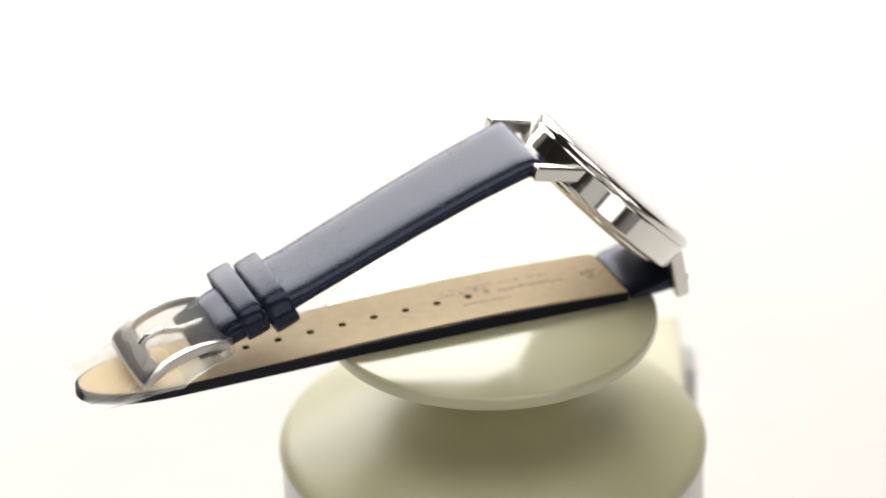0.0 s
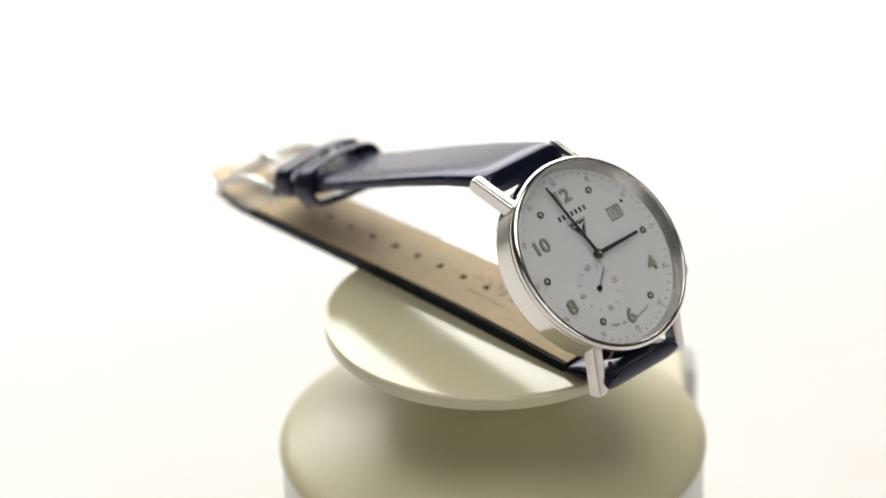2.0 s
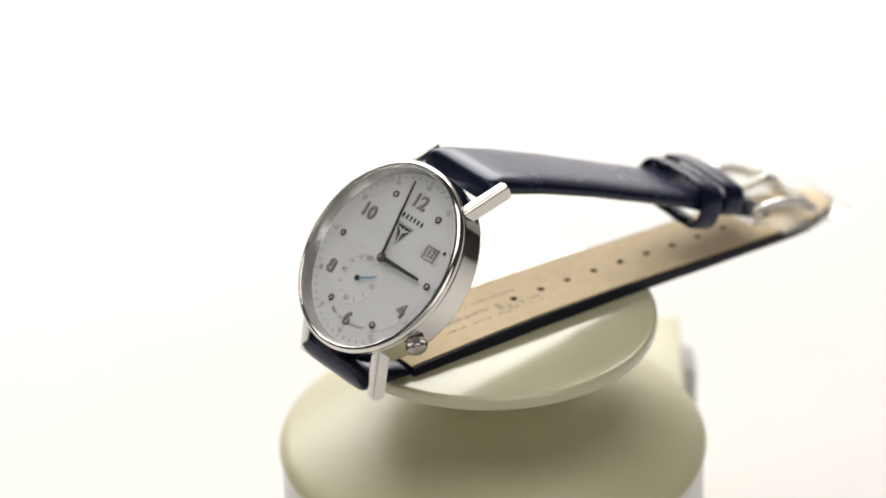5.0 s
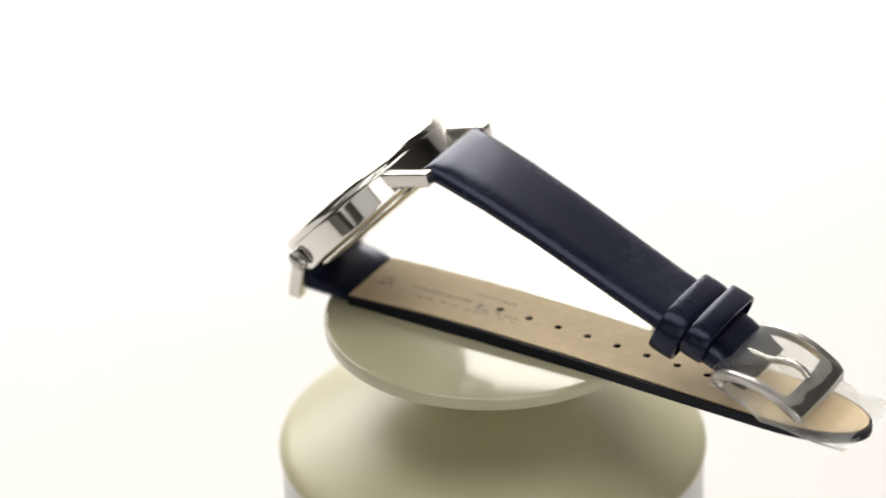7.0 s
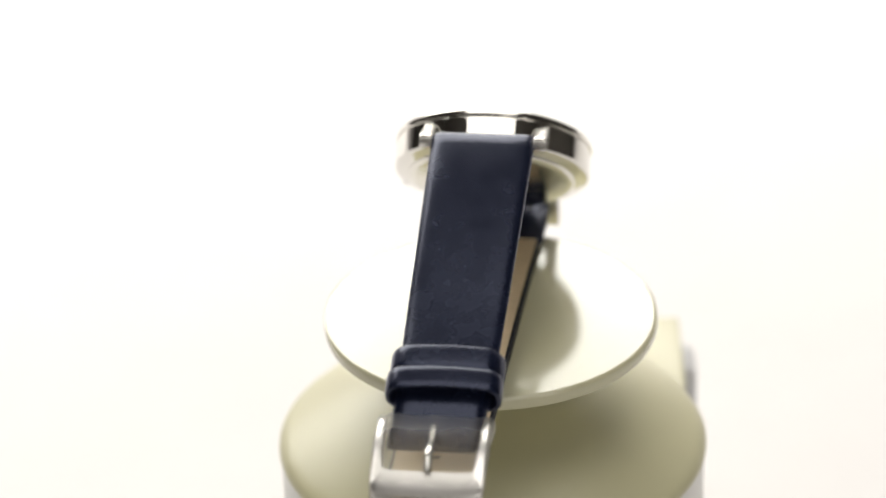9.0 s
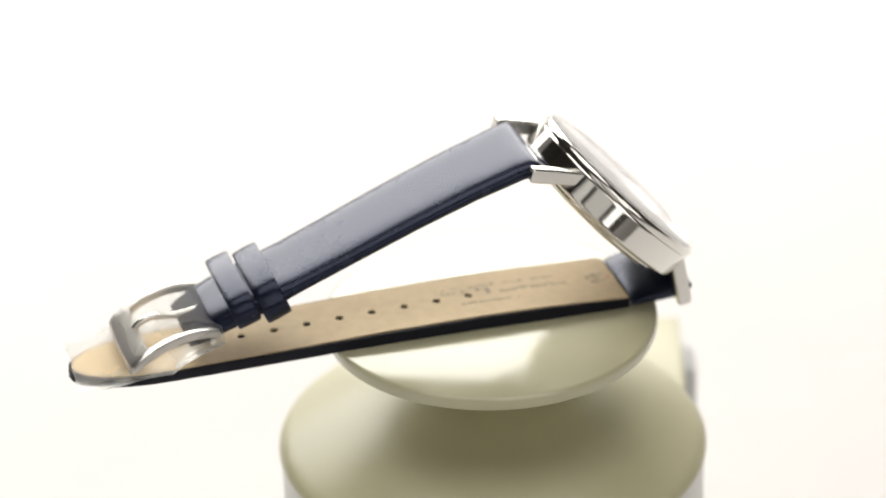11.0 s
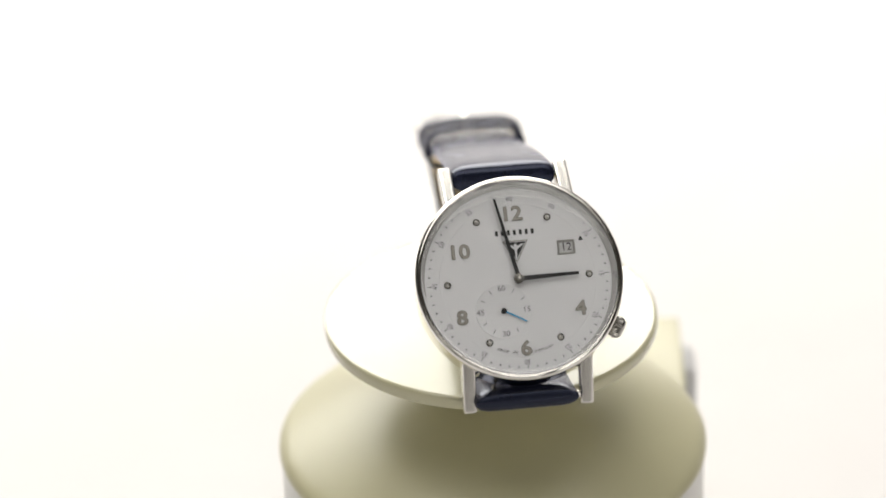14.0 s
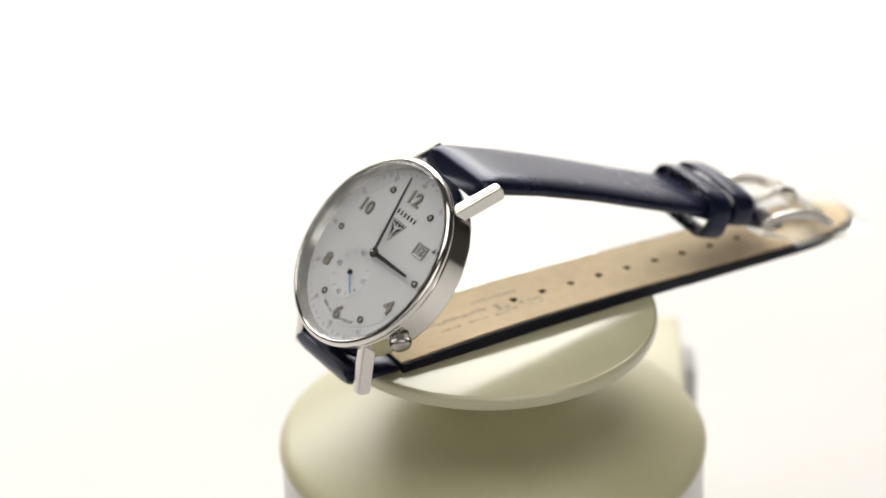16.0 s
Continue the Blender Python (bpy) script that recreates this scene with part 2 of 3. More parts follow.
def build_turntable():
    base = tagged(new("turntable"), "round cream plastic turntable base with white side wall", "turntable")
    base.location = (0, 0, FLOOR_Z)
    lift = Matrix.Translation((0, 0, -FLOOR_Z))
    prof = [(0, -11.2), (9.0, -11.2), (9.6, -11.8), (10.0, -14.8), (11.0, -16.0), (16, -17.4), (22, -19.3), (28, -21.6), (34, -24.3), (39, -26.9),
            (42, -28.5), (43.4, -29.35), (44.3, -30.2), (44.65, -30.9), (44.65, -31.4), (43.9, -31.6), (0, -31.6)]
    part("top_cover", lathe([(r * MM, z * MM) for r, z in prof], 128, lift), CREAM_BASE, base, "satin cream dome cover")
    fz = FLOOR_Z / MM
    prof = [(0, -31.5), (43.8, -31.5), (44.2, -31.9), (44.2, fz + 4), (45.0, fz + 2.0), (45.0, fz + 0.6), (44.4, fz), (0, fz)]
    part("side_wall", lathe([(r * MM, z * MM) for r, z in prof], 128, lift), WHITE_PLASTIC, base, "white cylindrical side wall")
    bm = block(35 * MM, 29 * MM, 53.4 * MM, 2.2 * MM, lift @ Matrix.Translation((23.7 * MM, 45.0 * MM, FLOOR_Z)))
    part("motor_housing", bm, IVORY, base, "white box housing behind the base")
    # the lid's darker cream stands in for the shadow line under its edge
    bm = block(36.6 * MM, 30.6 * MM, 1.3 * MM, 0.5 * MM, lift @ Matrix.Translation((23.9 * MM, 45.0 * MM, FLOOR_Z + 53.2 * MM)))
    part("housing_lid", bm, CREAM_BASE, base, "thin lid of the housing, darker cream for the shadow under its edge")
    # added grey block that stands in for the shaded strip right of the housing
    bm = block(3.8 * MM, 13 * MM, 50.0 * MM, 1.7 * MM, lift @ Matrix.Translation((43.6 * MM, 50.5 * MM, FLOOR_Z)))
    part("shade_strip", bm, SHADE_GREY, base, "narrow grey block standing in for the shade beside the housing")
    plate = tagged(new("turntable_plate"), "glossy cream round rotating display plate", "turntable plate")
    prof = [(0, 0), (33.3, 0), (33.9, -0.12), (34.18, -0.4), (34.25, -0.8), (34.25, -2.3), (34.05, -2.75), (33.3, -3.0), (9, -3.3), (8, -3.8), (8, -10.6), (0, -10.6)]
    part("disc", lathe([(r * MM, PLATE_TOP + z * MM) for r, z in prof], 160), CREAM, plate)
    return plate


PLATE = build_turntable()

# ---- wristwatch, in a frame that turns with the plate: 12 o'clock points to +y ----
ROT = Matrix.Rotation(radians(47.0), 4, "X")
DIALM = Matrix.Translation((1.8 * MM, -27.1 * MM, 21.95 * MM)) @ ROT


def on_dial(x, y, z=0.0, turn=0.0):
    """Millimetres on the dial: x to 3 o'clock, y to 12, z out of it; turn in degrees clockwise."""
    return DIALM @ Matrix.Translation((x * MM, y * MM, z * MM)) @ Matrix.Rotation(radians(-turn), 4, "Z")


def clock(r, minutes):
    a = radians(6 * minutes)
    return r * math.sin(a), r * math.cos(a)


def mm(profile):
    return [(r * MM, z * MM) for r, z in profile]


def lug_outline(w, h):
    """Section of a lug: square below, arched on the side that faces out of the dial."""
    out = [(w / 2, -h / 2 + 0.25), (w / 2, h / 2 - 0.6), (w / 2, h / 2 - 0.5)]
    for k in range(1, 12):
        c, d = math.cos(math.pi * k / 12), math.sin(math.pi * k / 12)
        out.append((w / 2 * math.copysign(abs(c) ** 0.7, c), h / 2 - 0.45 + 0.45 * d))
    return out + [(-w / 2, h / 2 - 0.5), (-w / 2, h / 2 - 0.6), (-w / 2, -h / 2 + 0.25), (-w / 2 + 0.25, -h / 2), (w / 2 - 0.25, -h / 2)]


def build_case(watch):
    case = part("case", lathe(mm([(18.9, 1.0), (19.9, 1.0), (20.15, 0.9), (20.26, 0.65), (20.28, 0.5), (20.28, 0.3), (20.28, -4.0), (20.28, -4.3), (20.22, -4.5), (19.95, -4.75),
                                  (19.7, -4.9), (17.6, -5.35), (17.4, -5.4), (17.2, -5.4), (0, -5.4)]), 180, DIALM),
                STEEL, watch, "polished steel case")
    part("bezel", lathe(mm([(19.35, 1.5), (19.38, 2.5), (19.45, 2.64), (19.6, 2.72), (19.85, 2.7), (20.1, 2.58), (20.3, 2.38), (20.44, 2.12), (20.5, 1.8), (20.5, 1.3), (20.45, 1.08), (20.3, 1.0), (19.35, 0.95), (19.35, 1.5)]), 180, DIALM), STEEL, case)
    part("case_back", lathe(mm([(17.4, -5.3), (17.38, -5.7), (17.2, -5.9), (16.6, -6.3), (16.3, -6.42), (15.6, -6.5), (15.2, -6.45), (15.0, -6.46), (0, -6.6)]), 120, DIALM), BACK_STEEL, case, "brushed steel back")
    part("flange", lathe(mm([(19.38, 2.3), (19.25, 2.28), (19.18, 2.2), (18.36, 0.12), (18.30, 0.03), (19.38, 0.03), (19.38, 2.3)]), 120, DIALM), FLANGE, case, "silver inner flange ring")
    crystal = part("crystal", lathe(mm([(0, 2.88), (9, 2.86), (15, 2.8), (18.8, 2.7), (19.2, 2.62), (19.34, 2.47), (19.34, 2.34), (0, 2.34)]), 96, DIALM), CRYSTAL, case, "clear domed crystal")
    crystal.visible_shadow = False
    # lugs: straight bars with a rounded upper side
    for sx in (-1, 1):
        for sy in (-1, 1):
            secs = []
            for back, h in ((11.0, 3.0), (6.0, 3.1), (0.6, 3.1), (0.5, 3.1), (0.15, 2.8), (0.0, 2.2)):
                ty, tz = (25.3 if sy > 0 else 24.8) - back * 0.839, -5.35 + back * 0.545
                secs.append([DIALM @ Vector(((sx * 11.55 + u) * MM, sy * (ty + (v - 1.5) * 0.545) * MM, (tz + (v - 1.5) * 0.839) * MM))
                             for u, v in lug_outline(2.55, h)])
            part("lug", loft(secs), LUG_STEEL, case, "satin steel lug")
    for sy in (-1, 1):
        bm = tube([on_dial(x, sy * 22.6, -5.7).translation for x in (-11.6, -10, 0, 10, 11.6)], 0.8 * MM, 10)
        part("spring_bar", bm, STEEL, case)
    part("release_pin", tube([on_dial(-6.6, -19.6, -5.0).translation, on_dial(-6.6, -20.6, -4.2).translation, on_dial(-6.6, -21.6, -3.6).translation], 0.45 * MM, 8), DARK_STEEL, case, "small strap release pin")
    # crown with fluted edge, at four o'clock and a bit
    ang = math.degrees(math.atan2(20.3 - 1.7, -10.8))
    direction = on_dial(0, 0, -1.7, ang) @ Matrix.Rotation(radians(-90), 4, "X")
    bm = bmesh.new()
    secs = []
    for z, r0, flute in ((19.3, 1.3, 0), (20.3, 1.3, 0), (20.35, 1.7, 0.0), (20.5, 1.95, 0.16), (20.9, 2.15, 0.2), (21.5, 2.2, 0.2), (22.0, 2.1, 0.2), (22.4, 1.85, 0.14), (22.7, 1.4, 0.0), (22.85, 0.9, 0), (22.9, 0.3, 0)):
        secs.append([direction @ Vector(((r0 - flute * (k % 2)) * MM * math.cos(2 * math.pi * k / 60), (r0 - flute * (k % 2)) * MM * math.sin(2 * math.pi * k / 60), z * MM)) for k in range(60)])
    part("crown", loft(secs, bm), CROWN_STEEL, case, "fluted steel crown")
    return case


def build_dial(watch):
    sx, sy, sr = -3.55, -6.05, 5.4
    dial = part("dial", lathe(mm([(0, 0), (16, 0), (18.6, 0), (18.6, -0.4), (0, -0.4)]), 96, DIALM), DIAL, watch, "silver-white dial with applied numerals")
    # minute track
    bm = bmesh.new()
    for k in range(60):
        x, y = clock(17.4, k)
        w, h = (0.16, 0.9) if k % 5 == 0 else (0.26, 0.42)
        prism(rounded(w * MM, h * MM, 0.05 * MM, 1), 0, 0.02 * MM, on_dial(x, y, 0.005, 6 * k), bm)
    part("minute_track", bm, GREY_PRINT, dial, "printed grey minute dashes")
    for k in range(1, 13):
        x, y = clock(16.35, 5 * k)
        lettering("minute_numeral", "%02d" % (5 * k), 1.3 * MM, GREY_PRINT, dial, on_dial(x, y, 0.01, 30 * k), 0.00001)
    for hour, r in ((12, 13.3), (10, 12.8), (8, 13.6), (6, 13.8), (4, 13.4)):
        x, y = clock(r, 5 * hour)
        m = on_dial(x, y - 0.1, 0.12) @ Matrix.Diagonal((1.12, 1.0, 1, 1))
        base = lettering("hour_numeral", str(hour), 4.0 * MM, SILVER_NUM, dial, m, 0.00009, "applied silver-grey numeral", 0.00011)
        lettering("numeral_face", str(hour), 4.0 * MM, NUM_FACE, base, on_dial(x, y - 0.1, 0.22) @ Matrix.Diagonal((1.12, 1.0, 1, 1)), 0.00001, "pale face of the numeral", -0.00003)
    for hour in (1, 3, 5, 7, 9, 11):
        x, y = clock(14.0, 5 * hour)
        stud = part("hour_marker", lathe(mm([(0.44, 0.12), (0.46, 0.3), (0.52, 0.36), (0.64, 0.34), (0.7, 0.25), (0.72, 0.0), (0, 0.0)]), 24, on_dial(x, y)), DARK_STEEL, dial, "round applied marker")
        part("marker_bead", lathe(mm([(0, 0.34), (0.14, 0.32), (0.27, 0.25), (0.36, 0.12), (0.36, 0.02)]), 18, on_dial(x, y)), BEAD, stud, "pale domed bead")
    # faint raised ring inside the minute track
    part("dial_ring", lathe(mm([(15.25, 0.0), (15.3, 0.05), (15.42, 0.05), (15.47, 0.0)]), 120, DIALM), DIAL, dial)
    # maker's name as a plain bar and emblem as a plain triangle
    for k in range(7):
        part("name_bar", prism(rounded(0.56 * MM, 1.05 * MM, 0.1 * MM), 0, 0.02 * MM, on_dial(0.25 + (k - 3) * 1.18, 9.55, 0.005)), BLACK, dial, "printed dark name bar")
    tri = [(-2.6, 2.25), (2.6, 2.25), (0.0, -2.3)]

    def triangle(k, z0, z1):
        return prism([(x * k * MM, (0.73 + (y - 0.73) * k) * MM) for x, y in tri], z0 * MM, z1 * MM, on_dial(0.15, 5.65))

    emblem = part("emblem", triangle(1.0, 0.0, 0.05), SILVER_NUM, dial, "triangular emblem with dark centre and pale inlay", smooth=False)
    part("emblem_rim", triangle(0.88, 0.05, 0.06), DIAL, emblem, smooth=False)
    part("emblem_field", triangle(0.80, 0.06, 0.07), BLACK, emblem, "dark field of the emblem", smooth=False)
    bm = prism([(-0.3 * MM, 1.0 * MM), (0.3 * MM, 1.0 * MM), (0.12 * MM, -1.5 * MM), (-0.12 * MM, -1.5 * MM)], 0, 0.02 * MM, on_dial(0.15, 5.65, 0.072))
    prism([(0.3 * MM * math.cos(2 * math.pi * k / 12), (1.3 + 0.3 * math.sin(2 * math.pi * k / 12)) * MM) for k in range(12)], 0, 0.02 * MM, on_dial(0.15, 5.65, 0.076), bm)
    for s in (-1, 1):
        prism([(s * 0.1 * MM, 0.3 * MM), (s * 1.7 * MM, 1.5 * MM), (s * 1.1 * MM, 1.5 * MM), (s * 0.1 * MM, 0.95 * MM)][::s], 0, 0.02 * MM, on_dial(0.15, 5.65, 0.080), bm)
    part("emblem_inlay", bm, DIAL, emblem, "pale inlay of the emblem", smooth=False)
    # country of origin on an arc on either side of the six
    for word, a0, step in (("MADE IN", -21, 2.15), ("GERMANY", 4.5, 2.7)):
        for i, ch in enumerate(word):
            if ch == " ":
                continue
            a = radians(180 - (a0 + i * step))
            x, y = 14.6 * math.sin(a), 14.6 * math.cos(a)
            lettering("dial_letter", ch, 0.85 * MM, BLACK, dial, on_dial(x, y, 0.01, math.degrees(a) - 180), 0.00001)
    # date window
    date = part("date_frame", bmesh.new(), DATE_STEEL, dial, "bevelled steel date frame")
    bm = bmesh.new()
    m = on_dial(10.1, 5.75)
    rings = []
    for w, h, z in ((3.5, 2.9, 0.0), (3.5, 2.9, 0.22), (3.3, 2.7, 0.28), (2.7, 2.1, 0.1), (2.7, 2.1, -0.02)):
        rings.append([bm.verts.new(m @ Vector((x * w / 2 * MM, y * h / 2 * MM, z * MM))) for x, y in ((1, 1), (-1, 1), (-1, -1), (1, -1))])
    for a, b in zip(rings, rings[1:]):
        for k in range(4):
            bm.faces.new((a[k], a[(k + 1) % 4], b[(k + 1) % 4], b[k]))
    bmesh.ops.recalc_face_normals(bm, faces=bm.faces)
    bm.to_mesh(date.data)
    bm.free()
    part("date_disc", prism([(x * 1.4 * MM, y * 1.1 * MM) for x, y in ((1, 1), (-1, 1), (-1, -1), (1, -1))], 0.005 * MM, 0.02 * MM, m), DATE_GREY, date, "pale date disc")
    lettering("date_digits", "12", 2.2 * MM, BLACK, date, on_dial(10.15, 5.75, 0.03), 0.00001)
    part("date_pointer", prism([(-0.5 * MM, -0.4 * MM), (0.5 * MM, -0.4 * MM), (0, 0.55 * MM)], 0, 0.03 * MM, on_dial(13.1, 7.3, 0.005)), BLACK, dial, "small black triangle", smooth=False)
    # seconds subdial
    sub = part("subdial", lathe(mm([(0, 0.012), (sr - 0.12, 0.012), (sr, 0.05), (sr + 0.14, 0.05), (sr + 0.2, 0.0), (0, -0.05)]), 64, on_dial(sx, sy)), DIAL, dial, "recessed seconds subdial")
    for k in range(12):
        if k % 3:
            x, y = clock(sr - 0.85, 5 * k)
            part("subdial_mark", prism(rounded(0.14 * MM, 0.95 * MM, 0.04 * MM, 1), 0, 0.02 * MM, on_dial(sx + x, sy + y, 0.014, 30 * k)), GREY_PRINT, sub)
    for k, s in ((15, "15"), (30, "30"), (45, "45"), (60, "60")):
        x, y = clock(sr - 0.85, k)
        lettering("subdial_numeral", s, 1.6 * MM, GREY_PRINT, sub, on_dial(sx + x, sy + y, 0.02), 0.00001)
    # hands: about two minutes to three
    hand_bm = bmesh.new()
    ang = math.degrees(math.atan2(-3.3, 16.95))
    prism([(-0.32 * MM, -1.0 * MM), (0.32 * MM, -1.0 * MM), (0.42 * MM, 0), (0.22 * MM, 16.6 * MM), (-0.22 * MM, 16.6 * MM), (-0.42 * MM, 0)], 0, 0.12 * MM, on_dial(0, 0, 1.15, ang), hand_bm)
    part("minute_hand", hand_bm, BLACK, dial, "slim black minute hand", smooth=False)
    bm = prism([(-0.34 * MM, -1.0 * MM), (0.34 * MM, -1.0 * MM), (0.48 * MM, 0), (0.30 * MM, 11.9 * MM), (-0.30 * MM, 11.9 * MM), (-0.48 * MM, 0)], 0, 0.12 * MM, on_dial(0, 0, 0.85, 89.0))
    part("hour_hand", bm, BLACK, dial, "black hour hand", smooth=False)
    bm = lathe(mm([(0.0, 1.75), (0.45, 1.7), (0.62, 1.5), (0.68, 1.3), (1.0, 1.28), (1.02, 0.8), (0.5, 0.7), (0.5, 0.0), (0, 0)]), 32, on_dial(0, 0))
    part("hand_hub", bm, DARK_STEEL, dial, "polished hub of the hands")
    part("hub_cap", lathe(mm([(0, 1.88), (0.16, 1.85), (0.24, 1.78), (0.24, 1.5), (0, 1.5)]), 24, on_dial(0, 0)), STEEL, dial, "polished cap on the hub")
    # seconds hand, its origin on its own axis
    bm = prism([(-0.16 * MM, 0), (0.16 * MM, 0), (0.13 * MM, 4.9 * MM), (-0.13 * MM, 4.9 * MM)], 0.35 * MM, 0.45 * MM)
    hand = part("seconds_hand", bm, BLUE, dial, "blue seconds hand on the subdial", smooth=False)
    part("seconds_hub", lathe(mm([(0, 0.7), (0.4, 0.65), (0.55, 0.5), (0.55, 0.02), (0, 0.02)]), 24, on_dial(sx, sy)), BLACK, dial, "dark hub of the seconds hand")
    return hand, (sx, sy)


def strap_section(centre, side, up, width, thick, top=4.5, bottom=9.0):
    """Cross-section of a padded strap: gently domed above, flatter below; larger powers give squarer corners."""
    out = []
    n = 44
    for k in range(n):
        a = 2 * math.pi * (k + 0.5) / n
        c, d = math.cos(a), math.sin(a)
        p = top if d > 0 else bottom
        u = width / 2 * math.copysign(abs(c) ** 0.5, c)
        v = thick / 2 * math.copysign((1 - abs(2 * u / width) ** p) ** 0.5, d)
        out.append(centre + side * (u * MM) + up * (v * MM))
    return out


def build_upper_strap(watch):
    # from the fold over the spring bar at 12 down to the buckle: centre (x, y, z), width, thickness, squareness
    line = [(1.7, -9.2, 34.85, 19.6, 3.2, 14), (1.7, -9.1, 34.9, 20.1, 3.6, 14), (1.7, -8.85, 35.0, 20.5, 4.0, 14), (1.7, -8.5, 35.08, 20.7, 4.1, 12), (1.7, -7.3, 35.1, 20.8, 4.0, 9),
            (1.72, -4.2, 34.40, 20.9, 3.9, 6), (1.95, 5.4, 31.20, 20.5, 3.6, 5), (2.3, 17.9, 26.30, 20.0, 3.4, 4.5), (2.75, 30.4, 20.90, 19.5, 3.3, 4.5), (3.15, 41.4, 16.15, 19.0, 3.4, 4.5), (3.4, 47.5, 13.6, 18.8, 4.4, 5), (3.55, 51, 12.1, 18.6, 4.5, 5),
            (3.9, 56.5, 9.85, 18.0, 4.7, 5), (4.15, 60.0, 8.0, 17.8, 4.0, 5), (4.5, 62.8, 6.60, 17.7, 2.8, 5), (4.5, 64.0, 6.10, 17.4, 1.4, 5)]
    pts = [Vector((x, y, z)) * MM for x, y, z, w, t, p in line]
    secs = []
    for i, p in enumerate(pts):
        d = (pts[min(i + 1, len(pts) - 1)] - pts[max(i - 1, 0)]).normalized()
        # the cut end leans back over the spring bar
        d = (Vector((0, 0.815, -0.58)), Vector((0, 0.815, -0.58)), Vector((0, 0.815, -0.58)), Vector((0, 0.83, -0.55)), Vector((0, 0.9, -0.43)))[i] if i < 5 else d
        side = Vector((1, 0, 0))
        up = side.cross(d).normalized()
        w, t, square = line[i][3:]
        secs.append(strap_section(p, side, up, w, t, square, max(9, square)))
    strap = part("buckle_strap", loft(secs), NAVY, watch, "navy leather buckle-side strap")
    # two leather keepers: open bands round the strap
    for name, y, z, tilt, w, top, bottom, length in (("keeper", 47.4, 14.3, -22.0, 22.0, 2.9, 5.6, 5.4), ("keeper", 52.8, 12.2, -20.0, 22.4, 3.8, 2.6, 5.0)):
        m = Matrix.Translation((3.4 * MM, y * MM, z * MM)) @ Matrix.Rotation(radians(tilt), 4, "X")
        bm = bmesh.new()
        loops = []
        for t, grow in ((-0.5, -0.4), (-0.48, -0.16), (-0.42, -0.03), (-0.2, 0.02), (0, 0.03), (0.2, 0.02), (0.42, -0.03), (0.48, -0.16), (0.5, -0.4), (0.5, -0.8), (0.46, -0.95), (-0.46, -0.95), (-0.5, -0.8)):
            h = top + bottom
            out = []
            for u, v in rounded(w + 2 * grow, h + 2 * grow, min(3.6, h * 0.42) + 0.5 * grow, 6, 10):
                v += (top - bottom) / 2
                v += 1.0 * (1 - (2 * u / w) ** 2) * (1 if v > 0 else -0.4)
                # the loose loop hangs lower on one side
                v -= 0.07 * u if bottom > 4 and v < 0 else 0
                out.append(bm.verts.new(m @ Vector((u * MM, t * length * MM, v * MM))))
            loops.append(out)
        n = len(loops[0])
        for a, b in zip(loops, loops[1:] + loops[:1]):
            for k in range(n):
                bm.faces.new((a[k], a[(k + 1) % n], b[(k + 1) % n], b[k]))
        part(name, bm, NAVY, strap, "navy leather keeper loop")
    return strap


def arc_z(y):
    """Side view of the buckle's frame (mm)."""
    for (a, za), (b, zb) in zip(BUCKLE_ARC, BUCKLE_ARC[1:]):
        if y <= b:
            return za + (zb - za) * (y - a) / (b - a)
    return BUCKLE_ARC[-1][1]


BUCKLE_ARC = smooth_path([(57.5, 8.2), (60.0, 9.0), (63.0, 9.2), (66.5, 8.7), (70.0, 7.5), (73.0, 5.8), (77.0, 3.1)], 6)


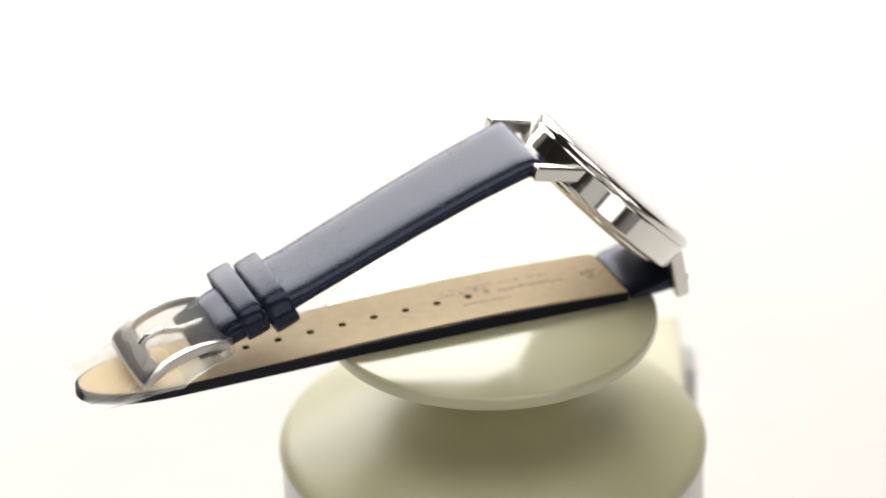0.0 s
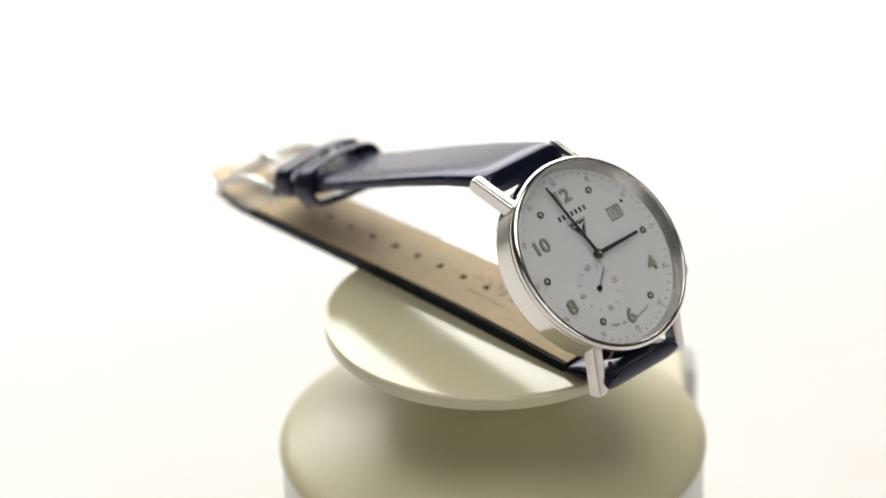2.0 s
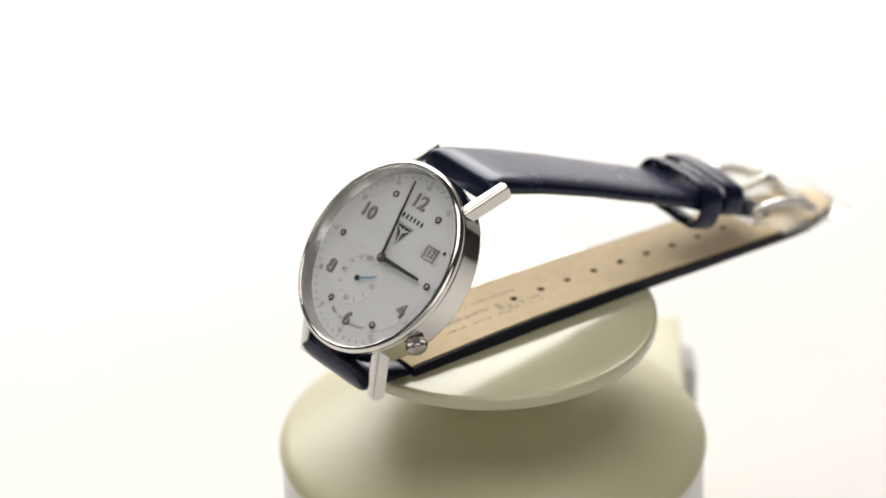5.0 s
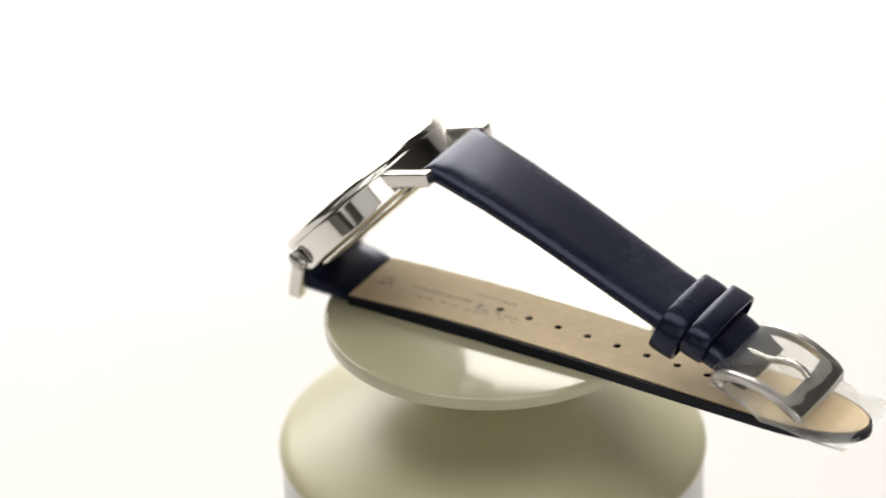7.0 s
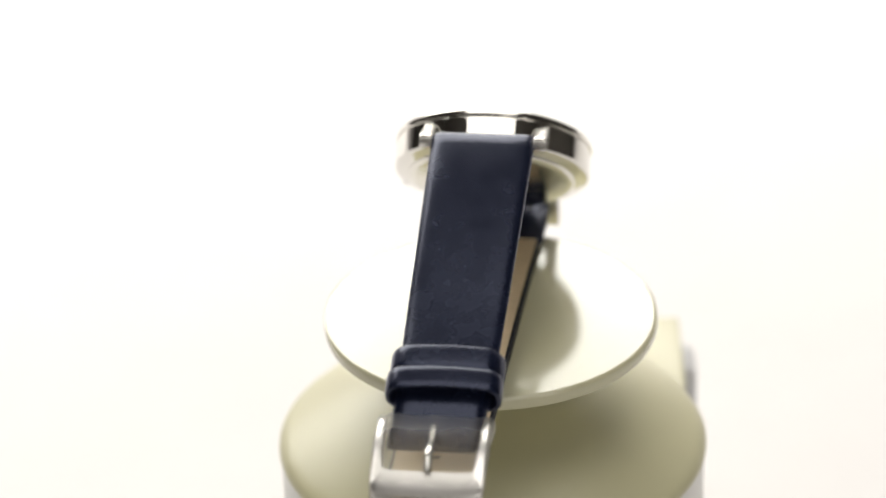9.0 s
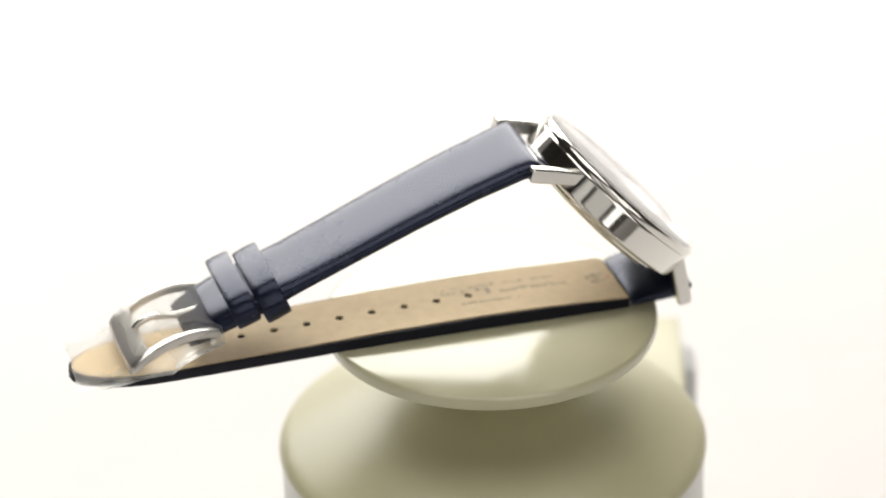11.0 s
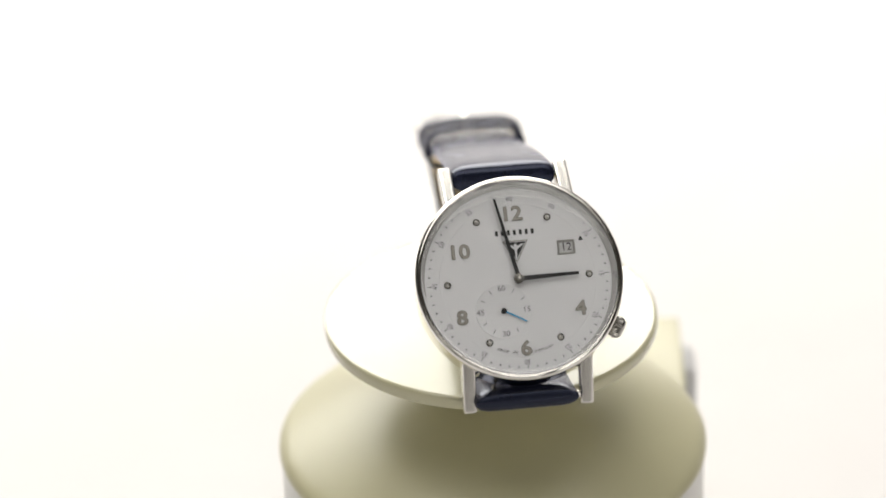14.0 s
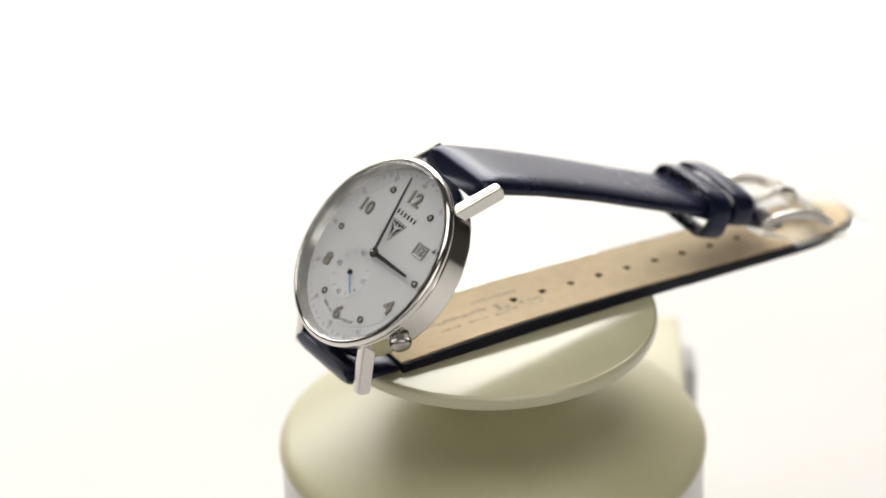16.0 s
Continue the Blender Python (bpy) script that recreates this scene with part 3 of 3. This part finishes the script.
def build_buckle(watch):
    mid = 4.5
    # one bent frame: two flat arms that widen into a broad front bar; stations are outer x, y and inner x, y
    arm = smooth_path([(-10.5, 58.0, -9.4, 58.0), (-10.65, 60.0, -9.15, 60.0), (-10.75, 64.0, -9.0, 64.0), (-10.8, 68.0, -8.85, 68.0), (-10.75, 71.0, -8.7, 70.6)], 4)
    half = arm + [(-10.7, 73.5, -8.6, 71.6), (-10.6, 75.2, -8.5, 72.0), (-10.4, 76.0, -8.35, 72.25), (-10.0, 76.5, -8.1, 72.4), (-9.3, 76.75, -7.7, 72.5), (-6.0, 76.9, -5.5, 72.6), (-2.0, 77.0, -2.0, 72.65)]
    secs = []
    for ox, oy, ix, iy in half + [(-p, q, -r, t) for p, q, r, t in reversed(half)]:
        o, i = Vector((ox, oy)), Vector((ix, iy))
        e = (i - o).normalized() * 0.32
        thick = 1.0 if oy > 58.0 else 0.6
        ring = []
        for p, v in ((o, -0.62), (o + e, -1.0), (i - e, -1.0), (i, -0.62), (i, 0.62), (i - e, 1.0), (o + e, 1.0), (o, 0.62)):
            ring.append(Vector(((mid + p.x) * MM, p.y * MM, (arc_z(p.y) + v * thick) * MM)))
        secs.append(ring)
    buckle = part("buckle", loft(secs), BRUSHED, watch, "brushed steel pin buckle under clear film")
    part("buckle_pin", tube([((mid + x) * MM, 59.8 * MM, 7.4 * MM) for x in (-10.9, -9, 0, 9, 10.9)], 0.65 * MM), STEEL, buckle)
    part("tongue", tube([(mid * MM, y * MM, z * MM) for y, z in ((58.9, 8.5), (60.2, 9.4), (62.5, 9.0), (65, 8.7), (67.5, 9.0), (70, 9.3), (72.2, 8.4), (73.4, 7.1))], 0.75 * MM, 12), LUG_STEEL, buckle, "steel buckle tongue")
    # crumpled clear film over the buckle and the strap's tip
    secs = []
    n = 36
    rows = 15
    for i in range(rows):
        f = i / (rows - 1)
        y = 57.5 + 29.0 * f
        lo = lower_top(y) - (1.0 if f > 0.35 else 0) - 0.2 + (5.0 * (1 - f / 0.35) if f < 0.35 else 0)
        hi = max(arc_z(y) + 1.9, lower_top(y) + 0.7) if y < 76 else lower_top(y) + 0.8 + 2.4 * max(0, (80 - y) / 4)
        half = 11.2 - 1.6 * f
        ring = []
        for k in range(n):
            a = 2 * math.pi * k / n
            c, d = math.cos(a), math.sin(a)
            u = half * math.copysign(abs(c) ** 0.45, c)
            v = (hi + lo) / 2 + (hi - lo) / 2 * math.copysign(abs(d) ** 0.45, d)
            j = noise.noise(Vector((u * 0.35, y * 0.35, 3.0 if d > 0 else 9.0))) * 0.55
            ring.append(Vector(((mid + 0.04 * (y - 60) + u + 0.5 * j) * MM, (y + 0.7 * j + (-0.16 * u * max(0, f - 0.6))) * MM, (v + j * (1 if d > 0 else 0.3)) * MM)))
        secs.append(ring)
    film = part("protective_film", loft(secs, close=False), FILM, buckle, "crumpled clear plastic film sleeve")
    film.visible_shadow = False


WATCH = tagged(new("wristwatch"), "steel wristwatch with navy leather strap, propped upright on the plate", "wristwatch")
build_case(WATCH)
SECONDS, SUB = build_dial(WATCH)
build_upper_strap(WATCH)


def lower_top(y):
    """Height of the tan lining over the plate's frame along the lower strap (mm)."""
    pts = ((-45, 1.6), (-27, 1.6), (-10, 2.3), (4, 2.5), (24, 2.2), (44, 1.5), (88, 0.2))
    for (a, za), (b, zb) in zip(pts, pts[1:]):
        if y <= b:
            return za + (zb - za) * (y - a) / (b - a)
    return pts[-1][1]


def lower_mid(y):
    return 1.36 + 0.0315 * (y + 39)


def build_lower_strap(watch):
    # outline with a rounded tip and a row of buckle holes; tan lining above a dark navy body
    def outline(grow):
        right, left = [], []
        for k in range(26):
            y = -27.5 + k * (67.0 + 27.5) / 25
            w = 8.75 - 0.75 * (y + 27.5) / 94.5 + grow
            right.append((lower_mid(y) + w, y))
            left.append((lower_mid(y) - w, y))
        tip = []
        for k in range(1, 16):
            a = math.pi * k / 16
            y = 67 + (19.5 + grow) * math.sin(a) ** 0.9
            tip.append((lower_mid(y) + (8.0 + grow) * math.copysign(abs(math.cos(a)) ** 0.95, math.cos(a)), y))
        return right + tip + left[::-1]

    def sheet(name, grow, lo, hi, material, label, holes):
        bm = bmesh.new()
        loops = [outline(grow)]
        for k in range(9):
            if holes:
                y = 3.82 + 6.83 * k
                loops.append([(lower_mid(y) + 0.1 + 0.84 * math.cos(2 * math.pi * j / 14), y + 0.84 * math.sin(2 * math.pi * j / 14)) for j in range(14)])
        edges = []
        for lp in loops:
            vs = [bm.verts.new((x * MM, y * MM, 0)) for x, y in lp]
            edges += [bm.edges.new((vs[i], vs[(i + 1) % len(vs)])) for i in range(len(vs))]
        bmesh.ops.triangle_fill(bm, use_beauty=True, edges=edges)
        ret = bmesh.ops.extrude_face_region(bm, geom=bm.faces[:])
        top = {v for v in ret["geom"] if isinstance(v, bmesh.types.BMVert)}
        for v in bm.verts:
            y = v.co.y / MM
            v.co.z = (lower_top(y) + (hi if v in top else lo(y))) * MM
        return part(name, bm, material, strap_ob, label)

    strap_ob = None
    body = sheet("holed_strap", 0.65, lambda y: -2.95 + 0.8 * max(0, (y + 10)) / 98, -0.3, NAVY_EDGE, "navy leather strap with punched holes", True)
    body.parent = watch
    strap_ob = body
    sheet("lining", 0.0, lambda y: -0.35, 0.0, TAN, "tan leather lining", True)
    # worn stamped lines in the lining, too faint to read
    rnd = random.Random(3)
    bm = bmesh.new()
    for off, y0, y1, size in ((3.3, -15, 10, 0.7), (0.3, -17, -1, 1.5), (1.9, -1, 9, 1.0), (-3.0, -6, 6, 0.8), (1.5, -25.2, -21.6, 1.5), (-0.8, -25.2, -21.6, 1.5)):
        y = y0
        while y < y1:
            ln = rnd.uniform(0.35, 1.1)
            if rnd.random() < 0.85:
                z = lower_top(y + ln / 2)
                prism(rounded(rnd.uniform(0.5, 1.2) * size * MM, ln * MM, 0.12 * MM, 2), -0.02 * MM, 0.012 * MM,
                      Matrix.Translation(((lower_mid(y) + off + rnd.uniform(-0.25, 0.25) * size) * MM, (y + ln / 2) * MM, z * MM)), bm)
            y += ln + rnd.uniform(0.12, 0.4)
    tagged(part("stamped_mark", bm, TAN_DARK, body, "faint stamped marks in the lining"), kind="stuff")
    part("red_stamp", prism(rounded(0.7 * MM, 0.8 * MM, 0.2 * MM, 2), -0.02 * MM, 0.015 * MM, Matrix.Translation(((lower_mid(-26) + 0.6) * MM, -26.2 * MM, lower_top(-26) * MM))), RED_PRINT, body, "small red stamped spot")
    # navy end piece that wraps the spring bar
    secs = []
    for x_, y, z, w, t in ((1.4, -40.7, 2.6, 20.3, 1.6), (1.4, -40.4, 2.5, 20.4, 3.4), (1.4, -39.5, 2.2, 20.4, 4.4), (1.35, -37.5, 1.9, 20.2, 4.6), (1.3, -34, 1.3, 19.9, 3.8), (1.3, -30.5, 0.95, 19.5, 3.0), (1.35, -28.3, 0.4, 19.3, 1.9)):
        secs.append(strap_section(Vector((x_, y, z)) * MM, Vector((1, 0, 0)), Vector((0, 0, 1)), w, t, 5, 9))
    part("strap_end", loft(secs), NAVY, body, "padded navy leather end")


build_lower_strap(WATCH)
build_buckle(WATCH)


# ---- motion ----
def motions():
    turn = [(k * 0.5, pose(0, 0, 0, 0, 0, 112.52 - 33.1859 * k * 0.5)) for k in range(33)]
    walk(WATCH, turn)
    walk(PLATE, turn)
    walk(SECONDS, [(float(t), on_dial(SUB[0], SUB[1], 0, 56.8 + 6.0 * (t - 3.5))) for t in range(0, 17, 2)])


motions()
